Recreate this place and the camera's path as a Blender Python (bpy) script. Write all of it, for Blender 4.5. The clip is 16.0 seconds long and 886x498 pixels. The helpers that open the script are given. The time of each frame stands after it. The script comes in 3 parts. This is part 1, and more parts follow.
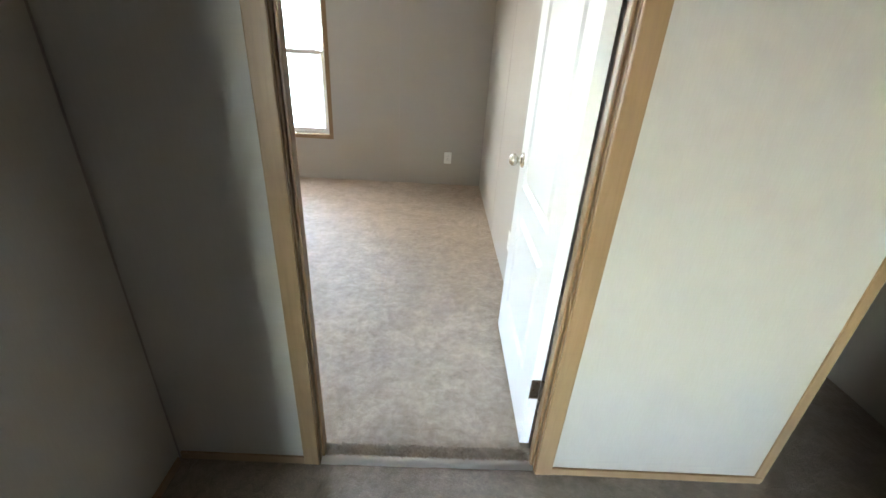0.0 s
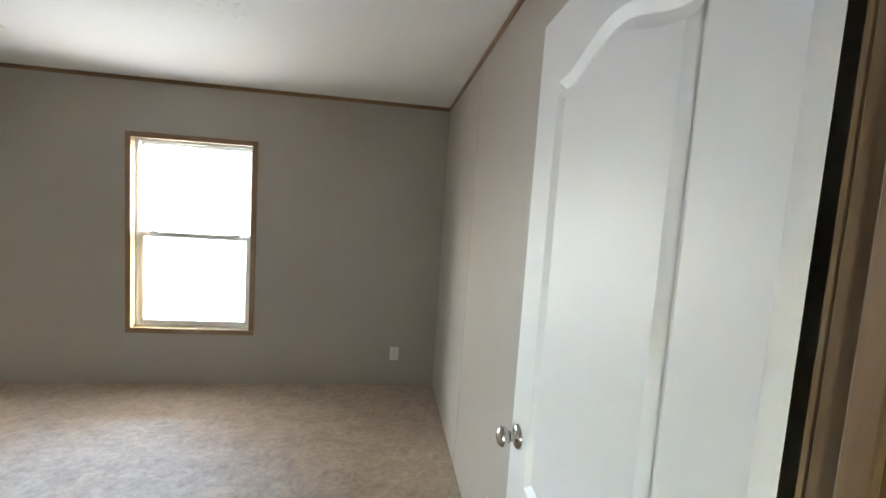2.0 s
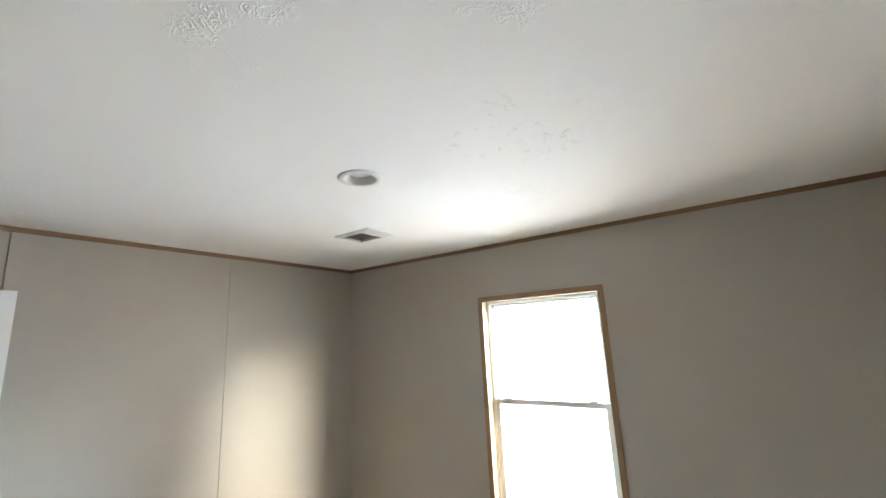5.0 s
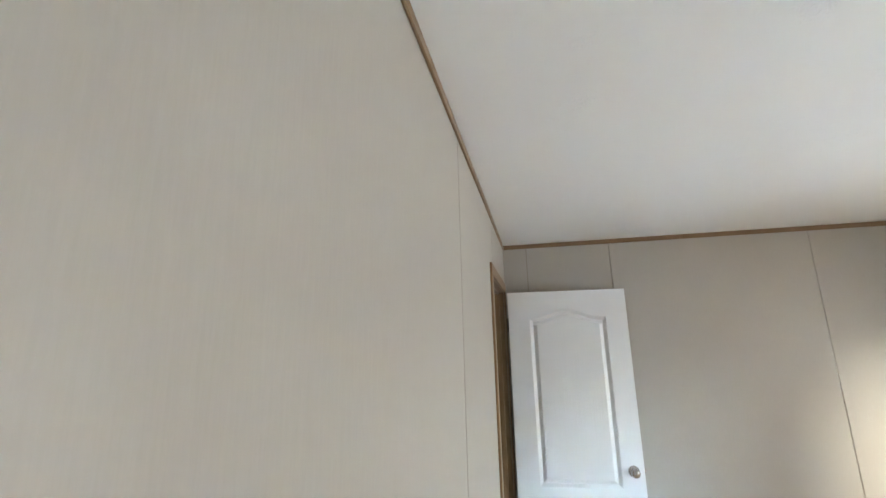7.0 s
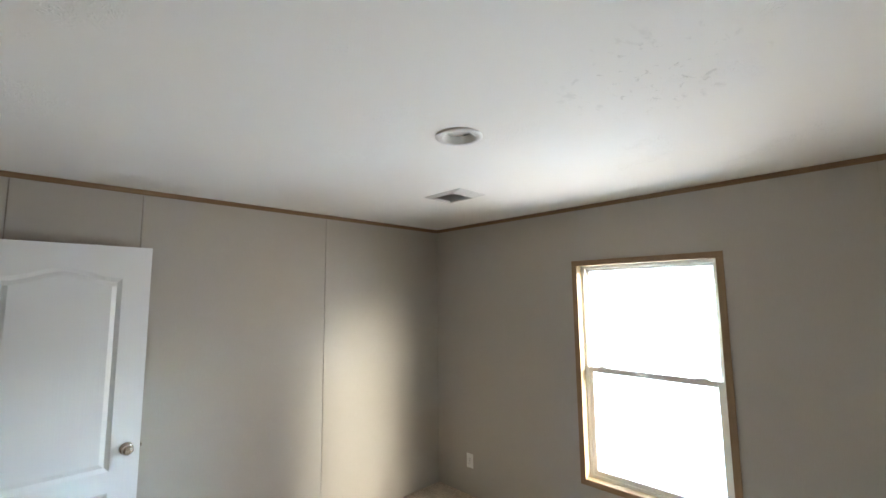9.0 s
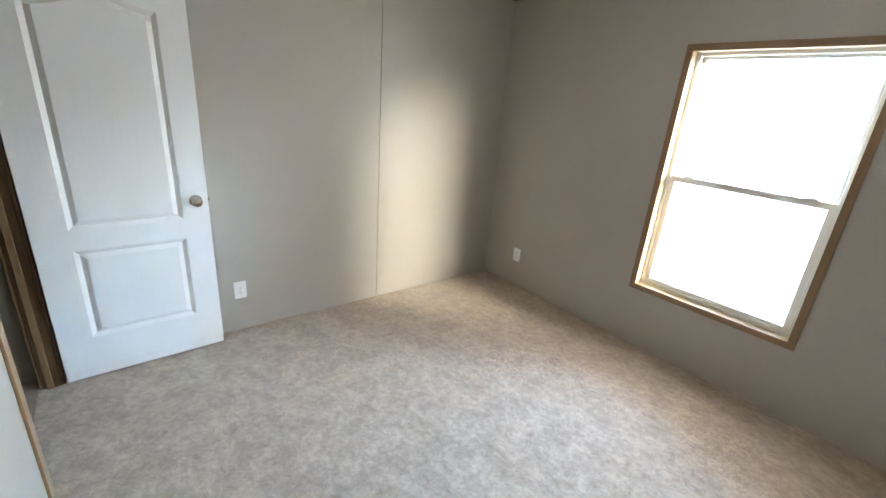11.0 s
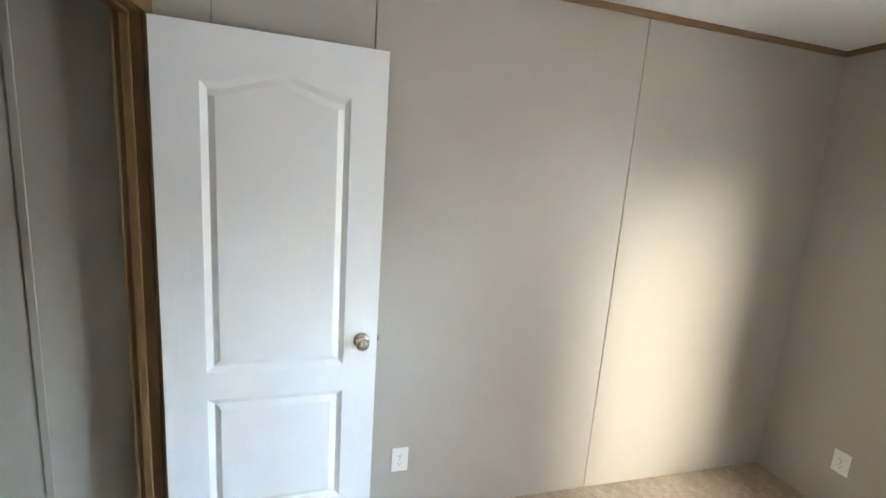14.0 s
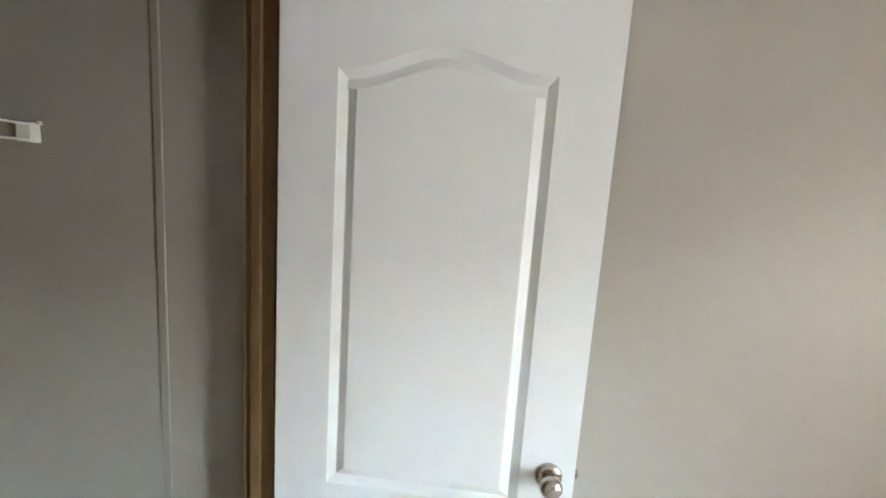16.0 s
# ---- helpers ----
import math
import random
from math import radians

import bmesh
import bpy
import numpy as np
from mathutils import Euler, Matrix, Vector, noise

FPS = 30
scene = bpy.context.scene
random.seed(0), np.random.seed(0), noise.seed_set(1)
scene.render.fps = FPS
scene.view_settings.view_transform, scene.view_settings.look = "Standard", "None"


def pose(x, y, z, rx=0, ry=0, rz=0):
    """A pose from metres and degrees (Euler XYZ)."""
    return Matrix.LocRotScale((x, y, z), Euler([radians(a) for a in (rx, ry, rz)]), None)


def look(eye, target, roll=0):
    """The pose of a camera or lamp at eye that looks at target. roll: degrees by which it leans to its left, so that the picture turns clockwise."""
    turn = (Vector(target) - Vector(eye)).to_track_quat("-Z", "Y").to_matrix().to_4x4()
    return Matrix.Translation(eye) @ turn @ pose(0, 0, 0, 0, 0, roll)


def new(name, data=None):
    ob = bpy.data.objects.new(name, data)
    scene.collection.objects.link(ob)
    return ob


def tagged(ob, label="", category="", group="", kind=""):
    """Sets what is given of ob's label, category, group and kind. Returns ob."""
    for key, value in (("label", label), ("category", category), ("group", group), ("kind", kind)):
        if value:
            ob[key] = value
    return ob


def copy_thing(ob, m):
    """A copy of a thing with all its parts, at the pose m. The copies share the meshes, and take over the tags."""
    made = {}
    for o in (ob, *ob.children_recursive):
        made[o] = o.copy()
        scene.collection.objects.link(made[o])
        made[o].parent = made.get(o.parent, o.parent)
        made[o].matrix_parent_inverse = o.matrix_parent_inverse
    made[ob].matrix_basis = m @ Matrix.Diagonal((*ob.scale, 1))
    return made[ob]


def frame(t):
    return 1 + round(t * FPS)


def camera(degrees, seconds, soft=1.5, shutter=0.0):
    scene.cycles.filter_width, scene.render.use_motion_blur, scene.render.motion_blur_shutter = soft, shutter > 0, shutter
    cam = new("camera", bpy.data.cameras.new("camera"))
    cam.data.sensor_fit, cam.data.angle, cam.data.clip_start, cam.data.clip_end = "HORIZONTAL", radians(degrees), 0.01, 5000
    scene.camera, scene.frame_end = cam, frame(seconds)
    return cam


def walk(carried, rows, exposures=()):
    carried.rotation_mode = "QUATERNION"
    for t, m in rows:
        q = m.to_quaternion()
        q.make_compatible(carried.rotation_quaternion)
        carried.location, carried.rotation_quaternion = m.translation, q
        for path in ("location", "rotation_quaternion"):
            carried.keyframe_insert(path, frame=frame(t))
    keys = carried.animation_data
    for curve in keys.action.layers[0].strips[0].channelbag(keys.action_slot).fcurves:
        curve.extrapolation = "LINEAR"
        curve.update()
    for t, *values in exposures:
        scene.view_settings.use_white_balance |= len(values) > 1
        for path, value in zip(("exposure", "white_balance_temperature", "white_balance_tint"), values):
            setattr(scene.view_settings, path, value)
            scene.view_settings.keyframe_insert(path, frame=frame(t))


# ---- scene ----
cam = camera(93.1, 16.0)
PATH = [
    (0, (0.295, -0.093, 1.403), (0.352, 1.693, 0.504), 3.5),
    (0.5, (0.342, 0.011, 1.471), (0.408, 1.898, 0.812), 3.7),
    (1, (0.308, 0.187, 1.497), (0.502, 2.14, 1.11), 6.0),
    (1.5, (0.255, 0.419, 1.529), (0.595, 2.37, 1.251), 6.0),
    (2, (0.288, 0.658, 1.543), (0.566, 2.63, 1.366), 3.8),
    (2.5, (0.321, 0.89, 1.572), (0.604, 2.868, 1.498), 3.0),
    (3, (0.275, 1.099, 1.598), (0.634, 3.067, 1.634), 1.7),
    (3.5, (0.23, 1.213, 1.632), (0.481, 3.193, 1.771), -1.0),
    (4, (0.148, 1.345, 1.597), (0.009, 3.314, 1.914), -2.5),
    (4.5, (0.1, 1.396, 1.648), (-0.581, 3.236, 2.038), -2.0),
    (5, (0.001, 1.337, 1.7), (-1.123, 2.939, 2.114), -2.8),
    (5.2, (-0.027, 1.302, 1.708), (-1.316, 2.767, 2.144), -3.1),
    (7.3, (-0.139, 1.228, 1.731), (-2.036, 0.761, 2.16), -1.2),
    (7.5, (-0.129, 1.239, 1.736), (-2.058, 0.913, 2.151), -1.1),
    (8, (-0.073, 1.268, 1.745), (-2.024, 1.491, 2.125), -0.8),
    (8.5, (-0.119, 1.284, 1.767), (-1.88, 2.178, 2.088), -0.4),
    (9, (-0.137, 1.344, 1.753), (-1.56, 2.732, 1.974), -0.6),
    (9.5, (-0.169, 1.368, 1.724), (-1.48, 2.878, 1.693), 0.2),
    (10, (-0.205, 1.421, 1.623), (-1.554, 2.828, 1.172), 2.3),
    (10.2, (-0.257, 1.402, 1.569), (-1.608, 2.754, 0.982), 2.6),
    (12.3, (-0.699, 1.5, 1.606), (-2.391, 2.395, 1.026), 4.2),
    (12.5, (-0.772, 1.537, 1.592), (-2.508, 2.362, 1.037), 3.6),
    (13, (-1.001, 1.635, 1.605), (-2.861, 2.193, 1.125), 1.9),
    (13.3, (-1.078, 1.674, 1.604), (-2.977, 2.155, 1.201), 2.3),
    (13.5, (-1.175, 1.678, 1.611), (-3.076, 2.168, 1.229), 3.4),
    (14, (-1.444, 1.631, 1.615), (-3.343, 2.159, 1.275), 4.1),
    (14.5, (-1.645, 1.644, 1.6), (-3.602, 1.879, 1.263), 1.7),
    (15, (-1.842, 1.728, 1.605), (-3.802, 1.536, 1.255), 0.8),
    (15.2, (-1.891, 1.73, 1.607), (-3.843, 1.476, 1.255), 0.7),
    (15.5, (-1.955, 1.741, 1.608), (-3.9, 1.422, 1.268), 1.5),
    (16, (-2.099, 1.603, 1.616), (-4.061, 1.34, 1.329), 3.9),
]
EXPOSURES = [(0.0, 7.63, 6750, 10), (0.5, 7.38, 6700, 10), (1.0, 7.31, 6700, 10), (2.0, 7.0, 6700, 10), (3.0, 6.94, 6900, 10), (4.0, 7.12, 6850, 10), (4.5, 7.22, 6700, 10), (5.0, 7.32, 6650, 10), (7.5, 7.32, 6750, 10), (8.0, 7.42, 6800, 10), (8.5, 7.17, 6700, 10), (9.0, 7.05, 6650, 10), (10.0, 7.18, 6600, 10), (12.5, 7.28, 6600, 10), (13.5, 7.52, 6600, 10), (15.0, 7.52, 6900, 10), (16.0, 7.55, 7000, 10)]
walk(cam, [(t, look(eye, target, roll)) for t, eye, target, roll in PATH], EXPOSURES)

# ---- world and light ----
world = bpy.data.worlds.new("sky")
scene.world = world
world.use_nodes = True
wn = world.node_tree.nodes
sky = wn.new("ShaderNodeTexSky")
sky.sky_type, sky.sun_disc = "NISHITA", False
sky.sun_elevation, sky.sun_rotation = radians(17), radians(68.5)
sky.air_density, sky.dust_density, sky.ozone_density = 1.0, 0.3, 1.5
world.node_tree.links.new(sky.outputs[0], wn["Background"].inputs[0])
wn["Background"].inputs[1].default_value = 0.15
# low sun north of east, veiled by haze
sun_data = bpy.data.lights.new("sun", "SUN")
sun_data.energy, sun_data.angle, sun_data.color = 0.16, radians(28), (1.0, 0.95, 0.80)
sun = new("sun", sun_data)
sun.matrix_world = look((0, 0, 0), (-0.897, -0.354, -0.267))
# daylight of the living space window, behind the hall
day_data = bpy.data.lights.new("living_window_daylight", "AREA")
day_data.shape, day_data.size, day_data.size_y, day_data.energy, day_data.color = "RECTANGLE", 0.8, 1.3, 0.14, (0.96, 0.97, 1.0)
day_data.spread = radians(70)
day = new("living_window_daylight", day_data)
day.matrix_world = look((-1.75, -4.42, 1.25), (1.0, 0.9, 0.25))
# daylight of the bedroom window, in its opening
win_data = bpy.data.lights.new("bedroom_window_daylight", "AREA")
win_data.shape, win_data.size, win_data.size_y, win_data.energy, win_data.color = "RECTANGLE", 0.86, 1.40, 0.275, (1.0, 0.930, 0.850)
win_data.spread = radians(160)
win_day = new("bedroom_window_daylight", win_data)
win_day.matrix_world = look((-1.232, 4.44, 1.21), (-1.20, 3.44, 1.08))

# fill lamp added outside the window, slanting from north-west onto the east wall
slant_data = bpy.data.lights.new("east_wall_fill", "AREA")
slant_data.shape, slant_data.size, slant_data.size_y, slant_data.energy, slant_data.color = "RECTANGLE", 0.47, 1.40, 0.028, (1.0, 0.965, 0.91)
slant_data.spread = radians(26)
slant = new("east_wall_fill", slant_data)
slant.matrix_world = look((-1.735, 4.627, 1.35), (-0.896, 4.082, 1.13))

# ---- plan, in metres ----
XL, XR = -3.19, 0.778        # side walls of the bedroom
YW, YF = 4.24, 0.995         # window wall and front wall of the bedroom
YH = 0.915                  # front wall seen from the hall
ZC = 2.41                   # ceiling
D0, D1 = -0.068, 0.709      # bedroom doorway between its jambs
C0, C1 = -3.072, -2.300     # closet doorway between its jambs
DH = 2.055                  # height of both doorways
WX0, WX1, WZ0, WZ1 = -1.679, -0.786, 0.457, 1.960   # window opening
YB = -0.075                 # back wall of the closet
XH = -0.568                  # left wall of the hall
XE = 1.55                   # hall wall ends here
XP = 2.30                   # far wall of the side passage
SX0, SX1, SY = -4.6, 3.6, -4.4   # living space behind the hall


# the front wall stands slightly askew to the window wall
SKEW = Matrix.Translation((XR, YF, 0)) @ Matrix.Rotation(radians(-0.80), 4, "Z") @ Matrix.Translation((-XR, -YF, 0))


# ---- materials ----
def material(name):
    m = bpy.data.materials.new(name)
    m.use_nodes = True
    return m, m.node_tree.nodes, m.node_tree.links, m.node_tree.nodes["Principled BSDF"]


def node(nodes, links, kind, ins=None, **props):
    n = nodes.new(kind)
    for k, v in props.items():
        setattr(n, k, v)
    for k, v in (ins or {}).items():
        if isinstance(v, bpy.types.NodeSocket):
            links.new(v, n.inputs[k])
        else:
            n.inputs[k].default_value = v
    return n


def coords(nodes, links, scale, source="Object"):
    tc = nodes.new("ShaderNodeTexCoord")
    return node(nodes, links, "ShaderNodeMapping", {"Vector": tc.outputs[source], "Scale": scale}).outputs[0]


def noise_at(nodes, links, vector, scale, detail=3.0, rough=0.5, warp=0.0):
    return node(nodes, links, "ShaderNodeTexNoise", {"Vector": vector, "Scale": scale, "Detail": detail, "Roughness": rough, "Distortion": warp}).outputs["Fac"]


def ramp(nodes, links, fac, stops):
    r = node(nodes, links, "ShaderNodeValToRGB", {"Fac": fac})
    els = r.color_ramp.elements
    while len(els) < len(stops):
        els.new(0.5)
    for e, (p, c) in zip(els, stops):
        e.position, e.color = p, (*c, 1)
    return r.outputs["Color"]


def mixed(nodes, links, fac, a, b, mode="MIX"):
    n = nodes.new("ShaderNodeMix")
    n.data_type, n.blend_type = "RGBA", mode
    for i, v in ((0, fac), (6, a), (7, b)):
        if isinstance(v, bpy.types.NodeSocket):
            links.new(v, n.inputs[i])
        else:
            n.inputs[i].default_value = v if i == 0 else (*v, 1)
    return n.outputs[2]


def maths(nodes, links, op, a, b=0.0, c=0.0):
    n = nodes.new("ShaderNodeMath")
    n.operation = op
    for i, v in enumerate((a, b, c)):
        if isinstance(v, bpy.types.NodeSocket):
            links.new(v, n.inputs[i])
        else:
            n.inputs[i].default_value = v
    return n.outputs[0]


def bumped(nodes, links, bsdf, height, strength, distance, under=None):
    n = node(nodes, links, "ShaderNodeBump", {"Strength": strength, "Distance": distance, "Height": height})
    if under:
        links.new(under, n.inputs["Normal"])
    links.new(n.outputs[0], bsdf.inputs["Normal"])
    return n.outputs[0]


def vinyl_wall():
    """Vinyl-faced gypsum board with a fine upright thread."""
    m, n, l, b = material("vinyl_wallboard")
    p = coords(n, l, (1, 1, 1))
    thread = noise_at(n, l, coords(n, l, (300, 300, 22)), 1.0, 4, 0.6)
    weft = noise_at(n, l, coords(n, l, (14, 14, 230)), 1.0, 3, 0.6)
    big = noise_at(n, l, p, 1.3, 4, 0.6)
    tint = mixed(n, l, big, (0.400, 0.371, 0.328), (0.448, 0.417, 0.372))
    fleck = ramp(n, l, thread, [(0.30, (0.955, 0.952, 0.947)), (0.70, (1.0, 1.0, 1.0))])
    col = mixed(n, l, 1.0, tint, fleck, "MULTIPLY")
    info = n.new("ShaderNodeObjectInfo")
    own = ramp(n, l, info.outputs["Random"], [(0.0, (0.985, 0.99, 1.0)), (1.0, (1.0, 0.993, 0.978))])
    col = mixed(n, l, 1.0, col, own, "MULTIPLY")
    l.new(col, b.inputs["Base Color"])
    b.inputs["Roughness"].default_value = 0.42
    b.inputs["Specular IOR Level"].default_value = 0.45
    h = maths(n, l, "MULTIPLY_ADD", weft, 0.5, thread)
    u = bumped(n, l, b, noise_at(n, l, p, 3.0, 2), 0.25, 0.012)
    bumped(n, l, b, h, 0.10, 0.0008, u)
    return m


def stomp_ceiling():
    """White ceiling with sparse stomped ridges and grey scuffs."""
    m, n, l, b = material("textured_ceiling")
    p = coords(n, l, (1, 1, 1))
    ridge = maths(n, l, "ABSOLUTE", maths(n, l, "SUBTRACT", noise_at(n, l, p, 34.0, 2, 0.5, 1.2), 0.5))
    ridge = ramp(n, l, ridge, [(0.015, (1, 1, 1)), (0.075, (0, 0, 0))])
    patch = ramp(n, l, noise_at(n, l, p, 2.6, 3, 0.6), [(0.56, (0, 0, 0)), (0.66, (1, 1, 1))])
    relief = mixed(n, l, 1.0, ridge, patch, "MULTIPLY")
    fine = noise_at(n, l, p, 160.0, 3)
    scuff = ramp(n, l, noise_at(n, l, coords(n, l, (30, 18, 30)), 1.0, 3, 0.55, 0.6), [(0.60, (0, 0, 0)), (0.70, (1, 1, 1))])
    away = node(n, l, "ShaderNodeVectorMath", {0: p, 1: (-0.56, 2.66, 2.41)}, operation="DISTANCE").outputs["Value"]
    near = ramp(n, l, away, [(0.10, (1, 1, 1)), (0.34, (0, 0, 0))])
    scuff = mixed(n, l, 1.0, scuff, near, "MULTIPLY")
    base = mixed(n, l, noise_at(n, l, p, 1.1, 4), (0.80, 0.785, 0.755), (0.84, 0.83, 0.81))
    l.new(mixed(n, l, maths(n, l, "MULTIPLY", scuff, 0.45), base, (0.40, 0.39, 0.37)), b.inputs["Base Color"])
    b.inputs["Roughness"].default_value = 0.8
    u = bumped(n, l, b, relief, 0.7, 0.0036)
    bumped(n, l, b, fine, 0.12, 0.0015, u)
    return m


def carpet(name, dark, light):
    m, n, l, b = material(name)
    p = coords(n, l, (1, 1, 1))
    tuft = noise_at(n, l, p, 210.0, 3, 0.7)
    clump = noise_at(n, l, p, 30.0, 4, 0.7, 0.6)
    # trodden nap: patches a hand wide, leaning one way or the other
    tread = noise_at(n, l, p, 7.0, 5, 0.66, 0.4)
    lean = noise_at(n, l, coords(n, l, (1.0, 1.5, 1.0)), 16.0, 4, 0.68, 0.3)
    nap = ramp(n, l, tread, [(0.37, dark), (0.63, light)])
    c0 = ramp(n, l, lean, [(0.34, (0.87, 0.865, 0.86)), (0.50, (0.98, 0.98, 0.98)), (0.66, (1.05, 1.05, 1.055))])
    c1 = ramp(n, l, clump, [(0.34, (0.74, 0.72, 0.70)), (0.60, (1.05, 1.05, 1.05))])
    c2 = ramp(n, l, tuft, [(0.25, (0.76, 0.74, 0.72)), (0.65, (1.06, 1.06, 1.06))])
    col = mixed(n, l, 1.0, mixed(n, l, 1.0, mixed(n, l, 1.0, nap, c0, "MULTIPLY"), c1, "MULTIPLY"), c2, "MULTIPLY")
    l.new(col, b.inputs["Base Color"])
    b.inputs["Roughness"].default_value = 0.62
    b.inputs["Specular IOR Level"].default_value = 0.22
    b.inputs["Sheen Weight"].default_value = 0.5
    b.inputs["Sheen Tint"].default_value = (0.92, 0.80, 0.66, 1)
    b.inputs["Sheen Roughness"].default_value = 0.6
    v = bumped(n, l, b, lean, 0.35, 0.008)
    u = bumped(n, l, b, clump, 0.7, 0.008, v)
    bumped(n, l, b, tuft, 0.8, 0.004, u)
    return m


def wood(name, along, dark, light, rough=0.42):
    """Printed or stained trim wood with its grain along one axis."""
    m, n, l, b = material(name)
    s = [34.0, 34.0, 34.0]
    s["xyz".index(along)] = 2.2
    grain = noise_at(n, l, coords(n, l, s), 1.0, 6, 0.62, 0.9)
    s2 = [9.0, 9.0, 9.0]
    s2["xyz".index(along)] = 0.8
    band = noise_at(n, l, coords(n, l, s2), 1.0, 3, 0.5)
    col = ramp(n, l, grain, [(0.22, dark), (0.78, light)])
    col = mixed(n, l, 0.28, col, ramp(n, l, band, [(0.3, (0.74, 0.70, 0.66)), (0.7, (1.1, 1.08, 1.05))]), "MULTIPLY")
    l.new(col, b.inputs["Base Color"])
    b.inputs["Roughness"].default_value = rough
    bumped(n, l, b, grain, 0.15, 0.0008)
    return m


def painted(name, colour, rough, grain=0.12, axis_scale=(70, 70, 5), spec=0.5):
    m, n, l, b = material(name)
    g = noise_at(n, l, coords(n, l, axis_scale), 1.0, 4, 0.6, 0.5)
    big = noise_at(n, l, coords(n, l, (1, 1, 1)), 2.5, 4, 0.6)
    low = tuple(c * 0.95 for c in colour)
    l.new(mixed(n, l, big, low, colour), b.inputs["Base Color"])
    r = node(n, l, "ShaderNodeMapRange", {"Value": big, "To Min": rough - 0.05, "To Max": rough + 0.08}).outputs[0]
    l.new(r, b.inputs["Roughness"])
    b.inputs["Specular IOR Level"].default_value = spec
    bumped(n, l, b, g, grain, 0.001)
    return m


def metal(name, colour, rough):
    m, n, l, b = material(name)
    g = noise_at(n, l, coords(n, l, (1, 1, 1)), 220.0, 3)
    l.new(mixed(n, l, g, tuple(c * 0.85 for c in colour), colour), b.inputs["Base Color"])
    b.inputs["Metallic"].default_value = 1.0
    l.new(node(n, l, "ShaderNodeMapRange", {"Value": g, "To Min": rough - 0.06, "To Max": rough + 0.08}).outputs[0], b.inputs["Roughness"])
    return m


def clear_glass():
    """Thin window glass: clear, with a Fresnel gloss."""
    m, n, l, b = material("window_glass")
    n.remove(b)
    clear = node(n, l, "ShaderNodeBsdfTransparent", {"Color": (0.93, 0.95, 0.94, 1)})
    gloss = node(n, l, "ShaderNodeBsdfGlossy", {"Roughness": 0.0})
    fres = node(n, l, "ShaderNodeFresnel", {"IOR": 1.45})
    mix = node(n, l, "ShaderNodeMixShader", {0: fres.outputs[0], 1: clear.outputs[0], 2: gloss.outputs[0]})
    l.new(mix.outputs[0], n["Material Output"].inputs["Surface"])
    return m


def outdoors(name, a, c, scale):
    m, n, l, b = material(name)
    l.new(mixed(n, l, noise_at(n, l, coords(n, l, (1, 1, 1)), scale, 5, 0.6), a, c), b.inputs["Base Color"])
    b.inputs["Roughness"].default_value = 0.9
    return m


VINYL = vinyl_wall()
CORE = painted("wall_core", (0.30, 0.27, 0.24), 0.9)
CEILING = stomp_ceiling()
CARPET = carpet("beige_carpet", (0.345, 0.276, 0.216), (0.472, 0.381, 0.302))
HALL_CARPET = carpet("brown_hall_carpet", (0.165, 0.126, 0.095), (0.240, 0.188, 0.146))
TAN_D, TAN_L = (0.205, 0.125, 0.060), (0.292, 0.187, 0.098)
WOOD = {a: wood("oak_trim_" + a, a, TAN_D, TAN_L) for a in "xyz"}
JAMB = {a: wood("brown_jamb_" + a, a, (0.130, 0.073, 0.030), (0.235, 0.142, 0.066)) for a in "xz"}
CROWN = {a: wood("brown_trim_" + a, a, (0.165, 0.100, 0.050), (0.270, 0.172, 0.092)) for a in "xy"}
DOOR_PAINT = painted("white_door_paint", (0.74, 0.74, 0.735), 0.40, 0.45, (80, 80, 3.2))
PLASTIC = painted("white_plastic", (0.82, 0.82, 0.80), 0.35, 0.02, (30, 30, 30))
FRAME_VINYL = painted("white_window_vinyl", (0.80, 0.79, 0.77), 0.4, 0.03, (20, 20, 20))
LINER = painted("cream_window_liner", (0.52, 0.42, 0.28), 0.45, 0.10, (60, 60, 5))
SATIN = metal("satin_nickel", (0.58, 0.545, 0.50), 0.20)
HINGE = metal("antique_hinge_steel", (0.22, 0.19, 0.15), 0.40)
STRIP = metal("worn_aluminium_strip", (0.62, 0.60, 0.57), 0.34)
DARK = painted("dark_duct", (0.05, 0.05, 0.05), 0.7)
LOUVRE = painted("grey_louvre_paint", (0.50, 0.50, 0.49), 0.5)
ENAMEL = painted("vent_enamel", (0.66, 0.655, 0.64), 0.4, 0.02, (30, 30, 30))
GLASS = clear_glass()
FACADE = outdoors("pale_siding", (0.30, 0.275, 0.24), (0.36, 0.33, 0.29), 3.0)
EARTH = outdoors("dry_ground", (0.30, 0.275, 0.24), (0.38, 0.35, 0.31), 0.8)


# ---- mesh helpers ----
def brick_mesh(bm, x0, x1, y0, y1, z0, z1, bevel=0.0):
    lo, hi = Vector((min(x0, x1), min(y0, y1), min(z0, z1))), Vector((max(x0, x1), max(y0, y1), max(z0, z1)))
    mid, size = (lo + hi) / 2, hi - lo
    made = bmesh.ops.create_cube(bm, size=1, matrix=Matrix.Translation(mid) @ Matrix.Diagonal((*size, 1)))
    if bevel:
        edges = list({e for v in made["verts"] for e in v.link_edges})
        bmesh.ops.bevel(bm, geom=edges, offset=bevel, segments=2, affect="EDGES", profile=0.5)


def boxed(*spans, bevel=0.0):
    bm = bmesh.new()
    for s in spans:
        brick_mesh(bm, *s, bevel=bevel)
    return bm


